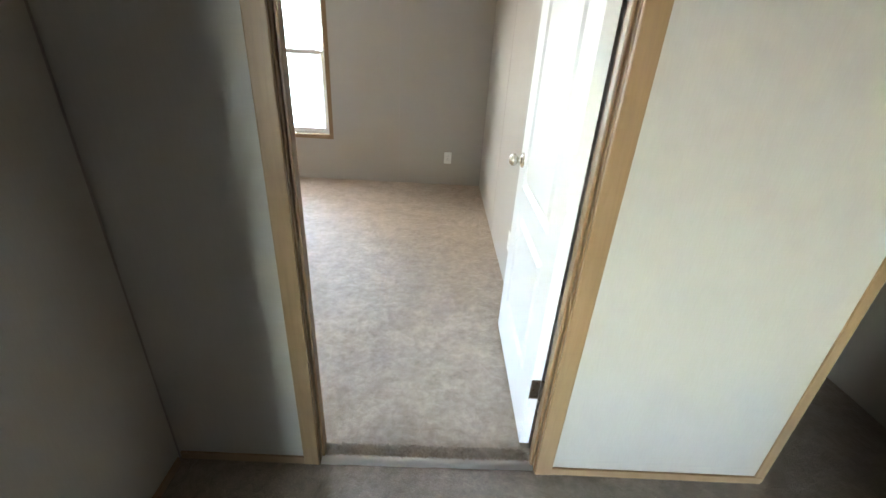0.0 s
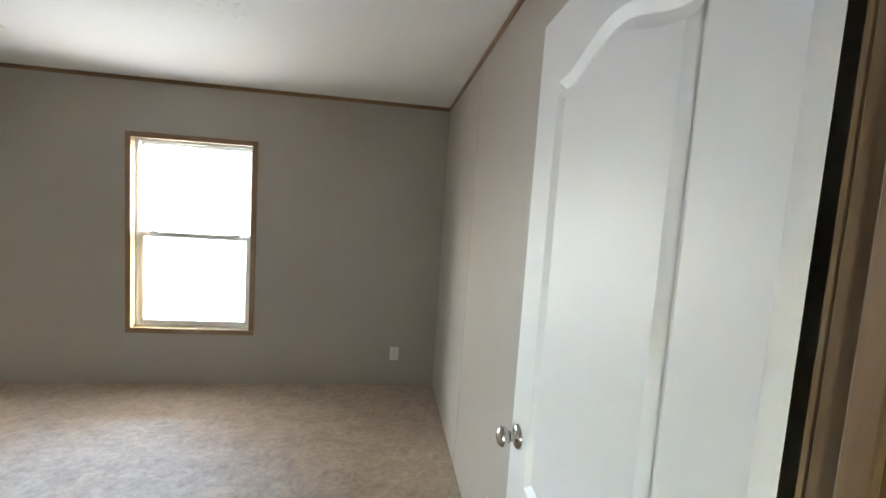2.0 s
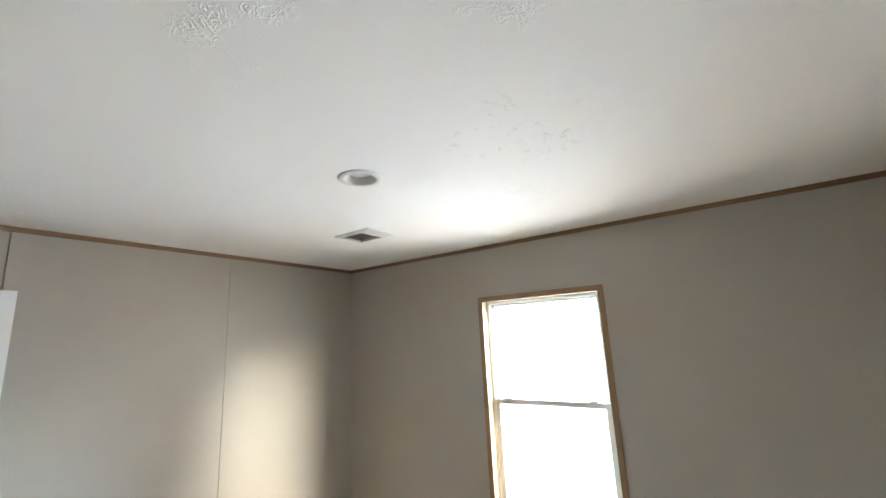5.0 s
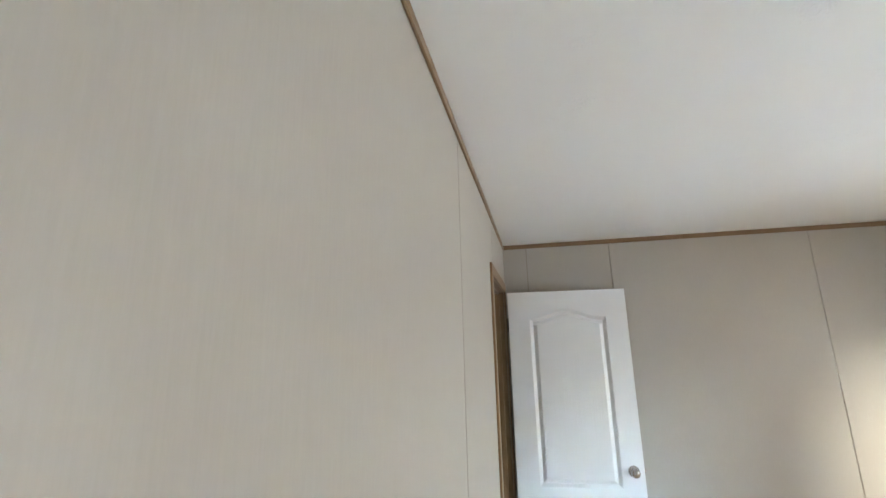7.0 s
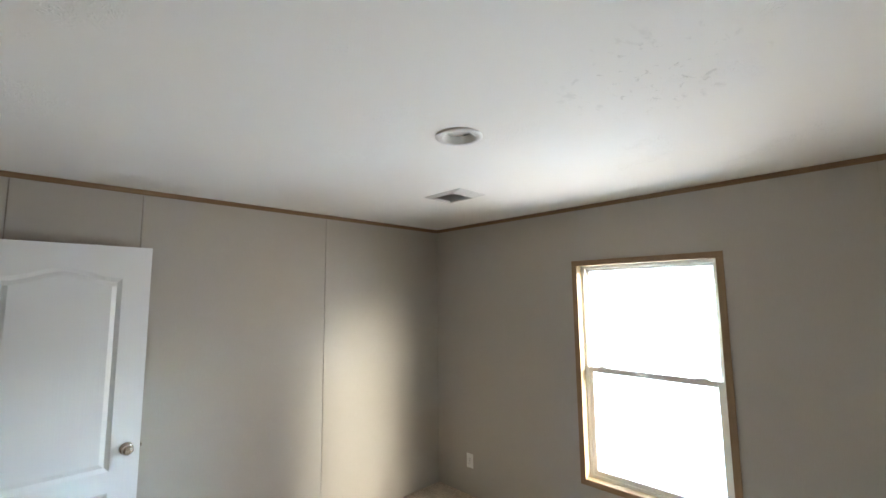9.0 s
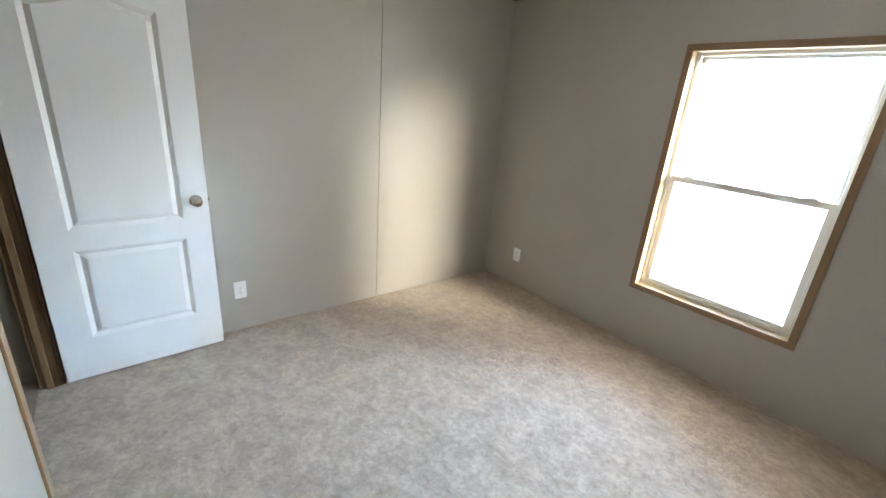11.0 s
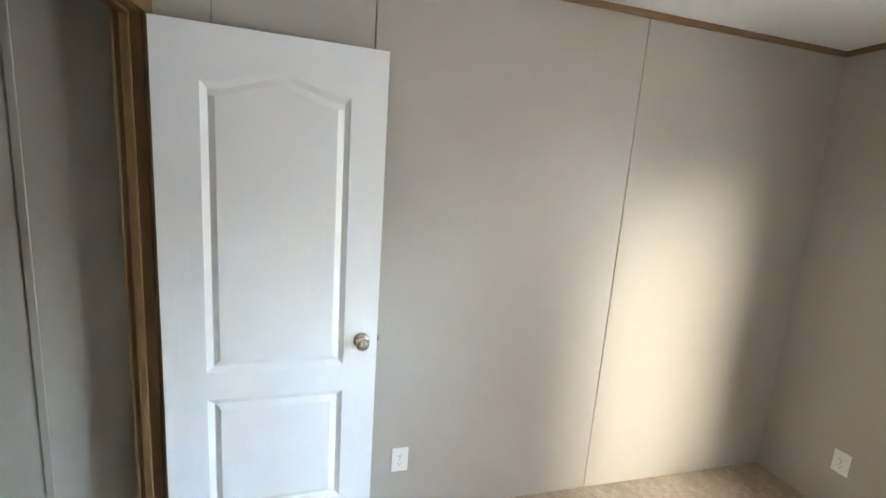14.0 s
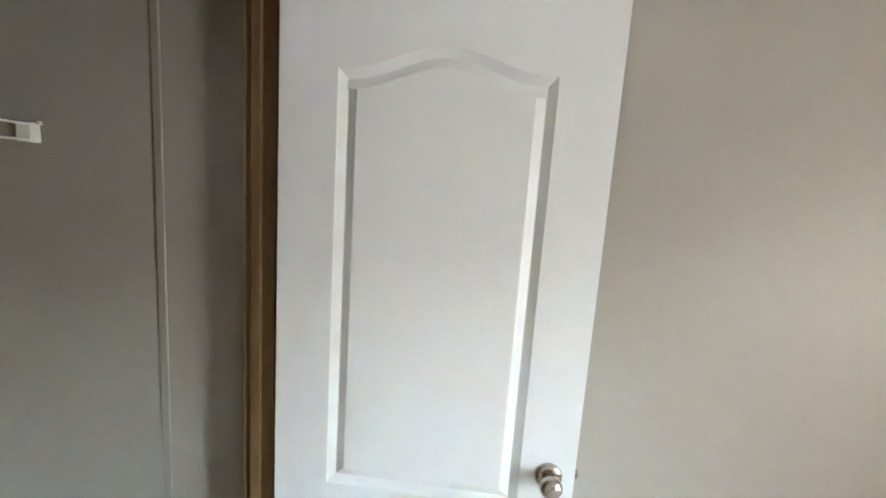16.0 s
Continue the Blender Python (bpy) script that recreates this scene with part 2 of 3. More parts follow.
def turned(profile, steps=28, axis="x", capped=True):
    """A surface of revolution from (distance along the axis, radius) pairs."""
    bm = bmesh.new()
    rings = []
    for a, r in profile:
        ring = []
        for k in range(steps):
            c, s = math.cos(2 * math.pi * k / steps) * r, math.sin(2 * math.pi * k / steps) * r
            ring.append(bm.verts.new({"x": (a, c, s), "y": (c, a, s), "z": (c, s, a)}[axis]))
        rings.append(ring)
    for p, q in zip(rings, rings[1:]):
        for k in range(steps):
            bm.faces.new((p[k], p[(k + 1) % steps], q[(k + 1) % steps], q[k]))
    if capped:
        bm.faces.new(rings[0][::-1])
        bm.faces.new(rings[-1])
    bmesh.ops.recalc_face_normals(bm, faces=bm.faces)
    return bm


def moved(bm, m):
    bmesh.ops.transform(bm, matrix=m, verts=bm.verts)
    return bm


def part(name, bm, mat, parent=None, label="", smooth=False):
    me = bpy.data.meshes.new(name)
    bm.to_mesh(me)
    bm.free()
    me.materials.append(mat)
    if smooth:
        me.polygons.foreach_set("use_smooth", [True] * len(me.polygons))
        me.set_sharp_from_angle(angle=radians(40))
    ob = new(name, me)
    ob.parent = parent
    return tagged(ob, label)


def thing(name, label, category, m=None, group=""):
    ob = new(name)
    ob.empty_display_size = 0.1
    if m:
        ob.matrix_basis = m
    return tagged(ob, label, category, group)


def setting(name, bm, mat, label=""):
    return tagged(part(name, bm, mat, None, label), kind="structure")


# ---- walls ----
def cut_rects(u0, u1, z0, z1, holes):
    """Rectangles that cover u0..u1, z0..z1 less the holes."""
    us = sorted({u0, u1, *[v for h in holes for v in h[:2] if u0 < v < u1]})
    out = []
    for a, c in zip(us, us[1:]):
        spans = [(z0, z1)]
        for h in holes:
            if h[0] < (a + c) / 2 < h[1]:
                spans = [s for lo, hi in spans for s in ((lo, min(hi, h[2])), (max(lo, h[3]), hi)) if s[1] - s[0] > 1e-4]
        out += [(a, c, lo, hi) for lo, hi in spans]
    return out


def panels_on(wall, axis, face, out, u0, u1, seams, holes, z0=-0.02, z1=None, gap=0.006):
    """Wallboard sheets on one face of a wall; out is +1 or -1 along the axis, towards the viewer."""
    z1 = z1 or ZC + 0.02
    cuts = [u0] + [s for s in sorted(seams) if u0 < s < u1] + [u1]
    for i, (a, c) in enumerate(zip(cuts, cuts[1:])):
        a2 = a + (gap / 2 if i else 0)
        c2 = c - (gap / 2 if i < len(cuts) - 2 else 0)
        bm = bmesh.new()
        for p, q, lo, hi in cut_rects(a2, c2, z0, z1, holes):
            d0, d1 = face, face - out * 0.009
            if axis == "x":
                brick_mesh(bm, d1, d0, p, q, lo, hi)
            else:
                brick_mesh(bm, p, q, d1, d0, lo, hi)
        bmesh.ops.remove_doubles(bm, verts=bm.verts, dist=1e-5)
        part("wall_panel", bm, VINYL, wall)


def wall_core(name, axis, d0, d1, u0, u1, holes, label, z0=-0.1, z1=ZC + 0.1):
    bm = bmesh.new()
    for p, q, lo, hi in cut_rects(u0, u1, z0, z1, holes):
        if axis == "x":
            brick_mesh(bm, d0, d1, p, q, lo, hi)
        else:
            brick_mesh(bm, p, q, d0, d1, lo, hi)
    return setting(name, bm, CORE, label)


LEFT_SEAMS, RIGHT_SEAMS = (0.629, 1.218, 1.788, 3.007), (1.822, 3.041)
WINDOW_SEAMS, FRONT_SEAMS = (-0.081,), (-2.40, -1.40)
win_hole = [(WX0 - 0.012, WX1 + 0.012, WZ0 - 0.012, WZ1 + 0.012)]
door_holes = [(D0 - 0.018, D1 + 0.018, -0.2, DH + 0.018), (C0 - 0.018, C1 + 0.018, -0.2, DH + 0.018)]

w = wall_core("wall_west", "x", XL - 0.12, XL - 0.009, YB - 0.12, YW + 0.15, [], "greige vinyl wallboard wall with upright seams")
panels_on(w, "x", XL, 1, YB, YW, LEFT_SEAMS, [], gap=0.005)
w = wall_core("wall_east", "x", XR + 0.009, XR + 0.11, YF - 0.03, YW + 0.15, [], "greige vinyl wallboard wall with upright seams")
panels_on(w, "x", XR, -1, YF - 0.03, YW, RIGHT_SEAMS, [], gap=0.009)
w = wall_core("wall_north", "y", YW + 0.009, YW + 0.15, XL, XR, win_hole, "greige vinyl wallboard wall around a window")
panels_on(w, "y", YW, -1, XL, XR, WINDOW_SEAMS, win_hole, gap=0.0008)
w = wall_core("wall_south", "y", YH + 0.009, YF - 0.009, XL - 0.05, XE - 0.009, door_holes, "greige vinyl partition wall with two doorways")
w.matrix_basis = SKEW
panels_on(w, "y", YF, 1, XL - 0.005, XR + 0.005, FRONT_SEAMS, door_holes)
panels_on(w, "y", YH, -1, XL - 0.005, XH - 0.05, [-1.9], door_holes)
panels_on(w, "y", YH, -1, XH - 0.05, XE, [], door_holes)
w = wall_core("wall_closet_back", "y", YB - 0.12, YB - 0.009, XL, XH - 0.1, [], "greige wallboard at the back of the closet")
panels_on(w, "y", YB, 1, XL, XH - 0.109, [-1.97, -0.75], [])
w = wall_core("wall_hall_west", "x", XH - 0.1, XH - 0.009, -0.75, YH + 0.02, [], "greige vinyl hall wall")
panels_on(w, "x", XH - 0.109, -1, YB, YH + 0.02, [], [])
panels_on(w, "x", XH, 1, -0.75, YH, [], [])
w = wall_core("wall_passage_west", "x", XE - 0.1, XE - 0.009, YH + 0.009, YW + 0.15, [], "greige wall of the side passage")
panels_on(w, "x", XE, 1, YH, YW, [], [])
w = wall_core("wall_passage_east", "x", XP + 0.009, XP + 0.12, -0.86, YW + 0.15, [], "grey shaded wall of the side passage")
panels_on(w, "x", XP, -1, -0.86, YW, [], [])
w = wall_core("wall_passage_end", "y", YW + 0.009, YW + 0.15, XE, XP, [], "plain passage end wall")
panels_on(w, "y", YW, -1, XE, XP, [], [])
LWX0, LWX1, LWZ0, LWZ1 = -2.17, -1.33, 0.6, 1.9
living_hole = [(LWX0, LWX1, LWZ0, LWZ1)]
w = wall_core("wall_living_south", "y", SY - 0.12, SY - 0.009, SX0, SX1, living_hole, "plain living space wall with a wide opening")
panels_on(w, "y", SY, 1, SX0, SX1, [], living_hole)
w = wall_core("wall_living_west", "x", SX0 - 0.12, SX0 - 0.009, SY - 0.12, YB, [], "plain living space wall")
panels_on(w, "x", SX0, 1, SY, YB, [], [])
w = wall_core("wall_living_east", "x", SX1 + 0.009, SX1 + 0.12, SY - 0.12, -0.6, [], "plain living space wall")
panels_on(w, "x", SX1, -1, SY, -0.6, [], [])
# added out of view to keep the living space lamp off the side passage
w = wall_core("wall_hall_south", "y", -0.96, -0.86, 0.62, XP + 0.1, [], "added unseen wall that blocks daylight from the side passage")
panels_on(w, "y", -0.86, 1, 0.62, XP, [], [])
w = wall_core("wall_living_north_west", "y", YB - 0.25, YB - 0.13, SX0, XH - 0.1, [], "plain living space wall")
w = wall_core("wall_living_north_east", "y", -0.75, -0.6, XP + 0.009, SX1, [], "plain living space wall")

# floors and ceiling
def pile_edge(x0, x1, y0, y1, count):
    """Loose carpet fibres along a cut edge."""
    rng = np.random.default_rng(5)
    verts, faces = [], []
    for k in range(count):
        x, y = rng.uniform(x0, x1), rng.uniform(y0, y1)
        a, h, r = rng.uniform(0, 2 * math.pi), rng.uniform(0.007, 0.015), rng.uniform(0.0012, 0.0024)
        lean = rng.normal(0, 0.004, 2)
        n = len(verts)
        for q in range(3):
            verts.append((x + r * math.cos(a + q * 2.094), y + r * math.sin(a + q * 2.094), -0.002))
        for q in range(3):
            verts.append((x + lean[0] + 0.7 * r * math.cos(a + q * 2.094), y + lean[1] - 0.003 + 0.7 * r * math.sin(a + q * 2.094), h))
        faces += [(n, n + 1, n + 4, n + 3), (n + 1, n + 2, n + 5, n + 4), (n + 2, n, n + 3, n + 5), (n + 3, n + 4, n + 5)]
    me = bpy.data.meshes.new("carpet_pile")
    me.from_pydata(verts, [], faces)
    me.materials.append(CARPET)
    return tagged(new("carpet_pile", me), "frayed beige carpet tufts beside the metal strip", "carpet", kind="stuff")


def carpet_sheet(x0, x1, y0, y1, z, step, lift):
    nx, ny = max(2, int((x1 - x0) / step)), max(2, int((y1 - y0) / step))
    xs, ys = np.linspace(x0, x1, nx), np.linspace(y0, y1, ny)
    verts = [(x, y, z + lift * (noise.noise((x * 9, y * 9, 3)) + 0.6 * noise.noise((x * 34, y * 34, 7)))) for y in ys for x in xs]
    faces = [(j * nx + i, j * nx + i + 1, (j + 1) * nx + i + 1, (j + 1) * nx + i) for j in range(ny - 1) for i in range(nx - 1)]
    me = bpy.data.meshes.new("carpet")
    me.from_pydata(verts, [], faces)
    me.polygons.foreach_set("use_smooth", [True] * len(me.polygons))
    bm = bmesh.new()
    bm.from_mesh(me)
    return bm


YT = 0.952
f = part("floor", carpet_sheet(XL - 0.01, XR + 0.01, YT, YW + 0.01, 0.0, 0.018, 0.0028), CARPET, None, "beige cut-pile bedroom carpet with tread marks", True)
tagged(f, kind="structure")
pile_edge(D0, D1, YT - 0.002, YT + 0.05, 5200)
# hall brown reused here, its dark tone partly standing in for the closet's shade
f = part("floor_closet", carpet_sheet(XL - 0.01, XH - 0.1, YB - 0.01, YT, 0.0, 0.03, 0.0028), HALL_CARPET, None, "brown closet carpet, darker partly for the closet's shade", True)
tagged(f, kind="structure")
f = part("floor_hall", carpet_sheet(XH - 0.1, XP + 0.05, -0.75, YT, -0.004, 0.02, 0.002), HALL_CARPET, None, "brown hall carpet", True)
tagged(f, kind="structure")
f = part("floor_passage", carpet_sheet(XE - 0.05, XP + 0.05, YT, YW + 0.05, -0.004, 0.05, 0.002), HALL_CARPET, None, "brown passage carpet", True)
tagged(f, kind="structure")
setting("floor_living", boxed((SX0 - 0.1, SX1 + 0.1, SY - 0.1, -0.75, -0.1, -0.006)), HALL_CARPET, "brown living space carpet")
setting("subfloor", boxed((SX0 - 0.1, SX1 + 0.1, -0.75, YW + 0.15, -0.16, -0.05)), CORE)
LX, LY, LR = -1.293, 2.570, 0.072
bm = bmesh.new()
outer = [bm.verts.new((x, y, ZC)) for x, y in ((SX0 - 0.1, SY - 0.1), (SX1 + 0.1, SY - 0.1), (SX1 + 0.1, YW + 0.15), (SX0 - 0.1, YW + 0.15))]
hole = [bm.verts.new((LX + LR * math.cos(a), LY + LR * math.sin(a), ZC)) for a in (2 * math.pi * k / 32 for k in range(32))]
VX0, VX1, VY0, VY1 = -2.165, -1.975, 3.237, 3.407
duct = [bm.verts.new((x, y, ZC)) for x, y in ((VX0, VY0), (VX1, VY0), (VX1, VY1), (VX0, VY1))]
edges = []
for loop in (outer, hole, duct):
    edges += [bm.edges.new((p, q)) for p, q in zip(loop, loop[1:] + loop[:1])]
bmesh.ops.triangle_fill(bm, use_beauty=True, edges=edges, normal=(0, 0, -1))
bm.faces.ensure_lookup_table()
top = bmesh.ops.extrude_face_region(bm, geom=list(bm.faces))
bmesh.ops.translate(bm, vec=(0, 0, 0.2), verts=[v for v in top["geom"] if isinstance(v, bmesh.types.BMVert)])
bmesh.ops.recalc_face_normals(bm, faces=bm.faces)
setting("ceiling", bm, CEILING, "white stomp-textured ceiling with grey scuffs")
# both overhangs are added out of view to keep high sky off the windows
setting("roof_deck_and_shade_eaves", boxed((SX0 - 0.1, SX1 + 0.1, SY - 0.1, YW + 0.15, ZC + 0.201, ZC + 0.3), (SX0 - 0.1, SX1 + 0.1, YW + 0.15, YW + 0.70, ZC + 0.201, ZC + 0.3), (SX0 - 2.4, SX1 + 0.1, SY - 2.6, SY - 0.1, ZC + 0.201, ZC + 0.3)), CORE, "roof deck with added unseen eaves that shade both windows")

# ---- trim ----
B = 0.0025
CT = 0.031
def trim(name, span, mat, label=""):
    return setting(name, boxed(span, bevel=B), mat, label)


trim("trim_ceiling_west", (XL, XL + 0.009, YF + 0.062, YW - 0.009, ZC - CT, ZC), CROWN["y"], "brown wood-grain ceiling trim")
trim("trim_ceiling_east", (XR - 0.009, XR, YF + 0.009, YW - 0.009, ZC - CT, ZC), CROWN["y"], "brown wood-grain ceiling trim")
trim("trim_ceiling_north", (XL, XR, YW - 0.009, YW, ZC - CT, ZC), CROWN["x"], "brown wood-grain ceiling trim")
trim("trim_ceiling_south", (XL, XR, YF, YF + 0.009, ZC - CT, ZC), CROWN["x"], "brown wood-grain ceiling trim").matrix_basis = SKEW
trim("baseboard_hall_north_west", (XH, D0 - 0.058, YH - 0.009, YH, -0.01, 0.028), WOOD["x"], "thin tan wood base trim").matrix_basis = SKEW
trim("baseboard_hall_north_east", (D1 + 0.064, XE, YH - 0.009, YH, -0.01, 0.028), WOOD["x"], "thin tan wood base trim").matrix_basis = SKEW
trim("baseboard_hall_west", (XH, XH + 0.009, -0.74, YH - 0.009, -0.01, 0.028), WOOD["y"], "thin tan wood base trim")
setting("trim_hall_corner", boxed((XE - 0.028, XE + 0.006, YH - 0.007, YH, 0.0, ZC), (XE, XE + 0.006, YH, YH + 0.03, 0.0, ZC), bevel=0.0015), WOOD["z"], "tan wood outside-corner trim").matrix_basis = SKEW
# closet seam batten
setting("trim_closet_batten", boxed((XL, XL + 0.007, 0.614, 0.641, 0.0, ZC), bevel=0.003), painted("greige_batten", (0.37, 0.345, 0.305), 0.4), "greige seam batten on the closet wall")
setting("trim_closet_corner", boxed((XL, XL + 0.008, YB, YB + 0.022, 0.0, ZC), bevel=0.002), painted("greige_corner_trim", (0.55, 0.52, 0.47), 0.35), "greige inside-corner trim in the closet")


def door_frame(name, x0, x1, label):
    """Jambs, stops and casings of a doorway through the front wall."""
    fr = tagged(new(name), label, kind="structure")
    fr.matrix_basis = SKEW
    y0, y1 = YH + 0.002, YF - 0.002
    part("jamb", boxed((x0 - 0.017, x0, y0, y1, -0.01, DH), bevel=0.0015), JAMB["z"], fr)
    part("jamb", boxed((x1, x1 + 0.017, y0, y1, -0.01, DH), bevel=0.0015), JAMB["z"], fr)
    part("head_jamb", boxed((x0 - 0.017, x1 + 0.017, y0, y1, DH, DH + 0.017), bevel=0.0015), JAMB["x"], fr)
    s0, s1 = YH + 0.018, YH + 0.047
    part("door_stop", boxed((x0, x0 + 0.010, s0, s1, -0.005, DH - 0.010), bevel=0.003), JAMB["z"], fr)
    part("door_stop", boxed((x1 - 0.010, x1, s0, s1, -0.005, DH - 0.010), bevel=0.003), JAMB["z"], fr)
    part("door_stop", boxed((x0, x1, s0, s1, DH - 0.010, DH), bevel=0.003), JAMB["x"], fr)
    cl, cr, rv = 0.055, 0.061, 0.003
    for ya, yb, sides in ((YH - 0.011, YH, (1, 1)), (YF, YF + 0.011, (1, 1))):
        part("casing", boxed((x0 - rv - cl, x0 - rv, ya, yb, -0.01, DH + rv), bevel=0.003), WOOD["z"], fr)
        part("casing", boxed((x1 + rv, x1 + rv + cr, ya, yb, -0.01, DH + rv), bevel=0.003), WOOD["z"], fr)
        part("casing", boxed((x0 - rv - cl, x1 + rv + cr, ya, yb, DH + rv, DH + rv + cr), bevel=0.003), WOOD["x"], fr)
    return fr


frame_bed = door_frame("door_frame_bedroom", D0, D1, "tan oak-grain door frame between hall and bedroom")
frame_closet = door_frame("door_frame_closet", C0, C1, "tan oak-grain closet door frame")
part("strike_plate", boxed((C1 - 0.0015, C1 + 0.001, YH + 0.050, YH + 0.074, 0.905, 0.965), bevel=0.0005), HINGE, frame_closet, "dark metal strike plate")
part("strike_lip", boxed((C1 - 0.0015, C1 + 0.0045, YF - 0.004, YF + 0.0135, 0.915, 0.957), bevel=0.0008), HINGE, frame_closet, "dark metal strike lip")
part("strike_plate", boxed((D0 - 0.001, D0 + 0.0015, YH + 0.050, YH + 0.074, 0.905, 0.965), bevel=0.0005), HINGE, frame_bed, "dark metal strike plate")

# carpet strip in the doorway
bm = bmesh.new()
prof = [(-0.024, -0.004), (-0.017, 0.002), (-0.006, 0.006), (0.004, 0.007), (0.013, 0.005), (0.020, -0.002)]
rows = []
for x in np.linspace(D0, D1, 14):
    k = 0.0012 * noise.noise((x * 6, 0, 0))
    rows.append([bm.verts.new((x, 0.942 + dy + k, dz + k)) for dy, dz in prof])
for r0, r1 in zip(rows, rows[1:]):
    for i in range(len(prof) - 1):
        bm.faces.new((r0[i], r1[i], r1[i + 1], r0[i + 1]))
bmesh.ops.recalc_face_normals(bm, faces=bm.faces)
t_strip = part("threshold_strip", bm, STRIP, None, "worn aluminium carpet strip across the doorway", True)
tagged(t_strip, category="threshold", kind="structure")


# ---- doors ----
DW, DT, DZ0, DZ1 = 0.757, 0.035, 0.022, 2.045
def arch_loop(u0, u1, z0, z1, rise):
    """Panel outline, counter-clockwise from the lower hinge corner; rise lifts the middle of the top."""
    pts = [(u0, z0), (u1, z0)]
    n = 24 if rise else 1
    for k in range(n + 1):
        s = k / n
        u = u1 + (u0 - u1) * s
        c = min(1.0, max(0.0, (abs(2 * s - 1) - 0.0) / 0.92))
        pts.append((u, z1 + rise * 0.5 * (1 + math.cos(math.pi * c))))
    return pts


def inset(loop, d):
    """The closed loop moved inwards by d, with mitred corners."""
    out, n = [], len(loop)
    for i in range(n):
        p, q, r = Vector(loop[i - 1]), Vector(loop[i]), Vector(loop[(i + 1) % n])
        a, c = (q - p).normalized(), (r - q).normalized()
        na, nc = Vector((-a.y, a.x)), Vector((-c.y, c.x))
        v = (na + nc)
        v = v / max(0.35, 1 + na.dot(nc))
        out.append(tuple(q + v * d))
    return out


PANELS = [(0.139, 0.626, 0.844, 1.868, 0.052), (0.139, 0.626, 0.253, 0.737, 0.0)]


def door_slab():
    bm = bmesh.new()
    rims = []
    for x, way in ((0.0, 1), (-DT, -1)):
        rect = [bm.verts.new((x, u, z)) for u, z in ((0, DZ0), (DW, DZ0), (DW, DZ1), (0, DZ1))]
        edges = [bm.edges.new((p, q)) for p, q in zip(rect, rect[1:] + rect[:1])]
        for u0, u1, z0, z1, rise in PANELS:
            ring = [bm.verts.new((x, u, z)) for u, z in arch_loop(u0, u1, z0, z1, rise)]
            edges += [bm.edges.new((p, q)) for p, q in zip(ring, ring[1:] + ring[:1])]
        bmesh.ops.triangle_fill(bm, use_beauty=True, edges=edges, normal=(way, 0, 0))
        rims.append(rect)
    a, c = rims
    for i in range(4):
        bm.faces.new((a[i], a[(i + 1) % 4], c[(i + 1) % 4], c[i]))
    bmesh.ops.recalc_face_normals(bm, faces=bm.faces)
    return bm


def door_panel(spec, x, way):
    """A moulded panel: a slope in, a groove, a slope out and a flat field."""
    bm = bmesh.new()
    base = arch_loop(*spec)
    rings = []
    for d, depth in ((0.0, 0.0), (0.0015, 0.0010), (0.0205, 0.0120), (0.0225, 0.0120), (0.0440, 0.0014), (0.0455, 0.0010)):
        rings.append([bm.verts.new((x - way * depth, u, z)) for u, z in (inset(base, d) if d else base)])
    for p, q in zip(rings, rings[1:]):
        for k in range(len(p)):
            j = (k + 1) % len(p)
            bm.faces.new((p[k], p[j], q[j], q[k]))
    bm.faces.new(rings[-1])
    bmesh.ops.recalc_face_normals(bm, faces=bm.faces)
    if (bm.faces[:][-1].normal.x > 0) != (way > 0):
        bmesh.ops.reverse_faces(bm, faces=bm.faces)
    return bm


KNOB = [(0.0, 0.033), (0.004, 0.0328), (0.009, 0.030), (0.012, 0.023), (0.014, 0.0145), (0.022, 0.0130), (0.026, 0.0150),
        (0.030, 0.0205), (0.036, 0.0252), (0.042, 0.0270), (0.049, 0.0262), (0.055, 0.0225), (0.0595, 0.016), (0.062, 0.009), (0.0628, 0.002)]


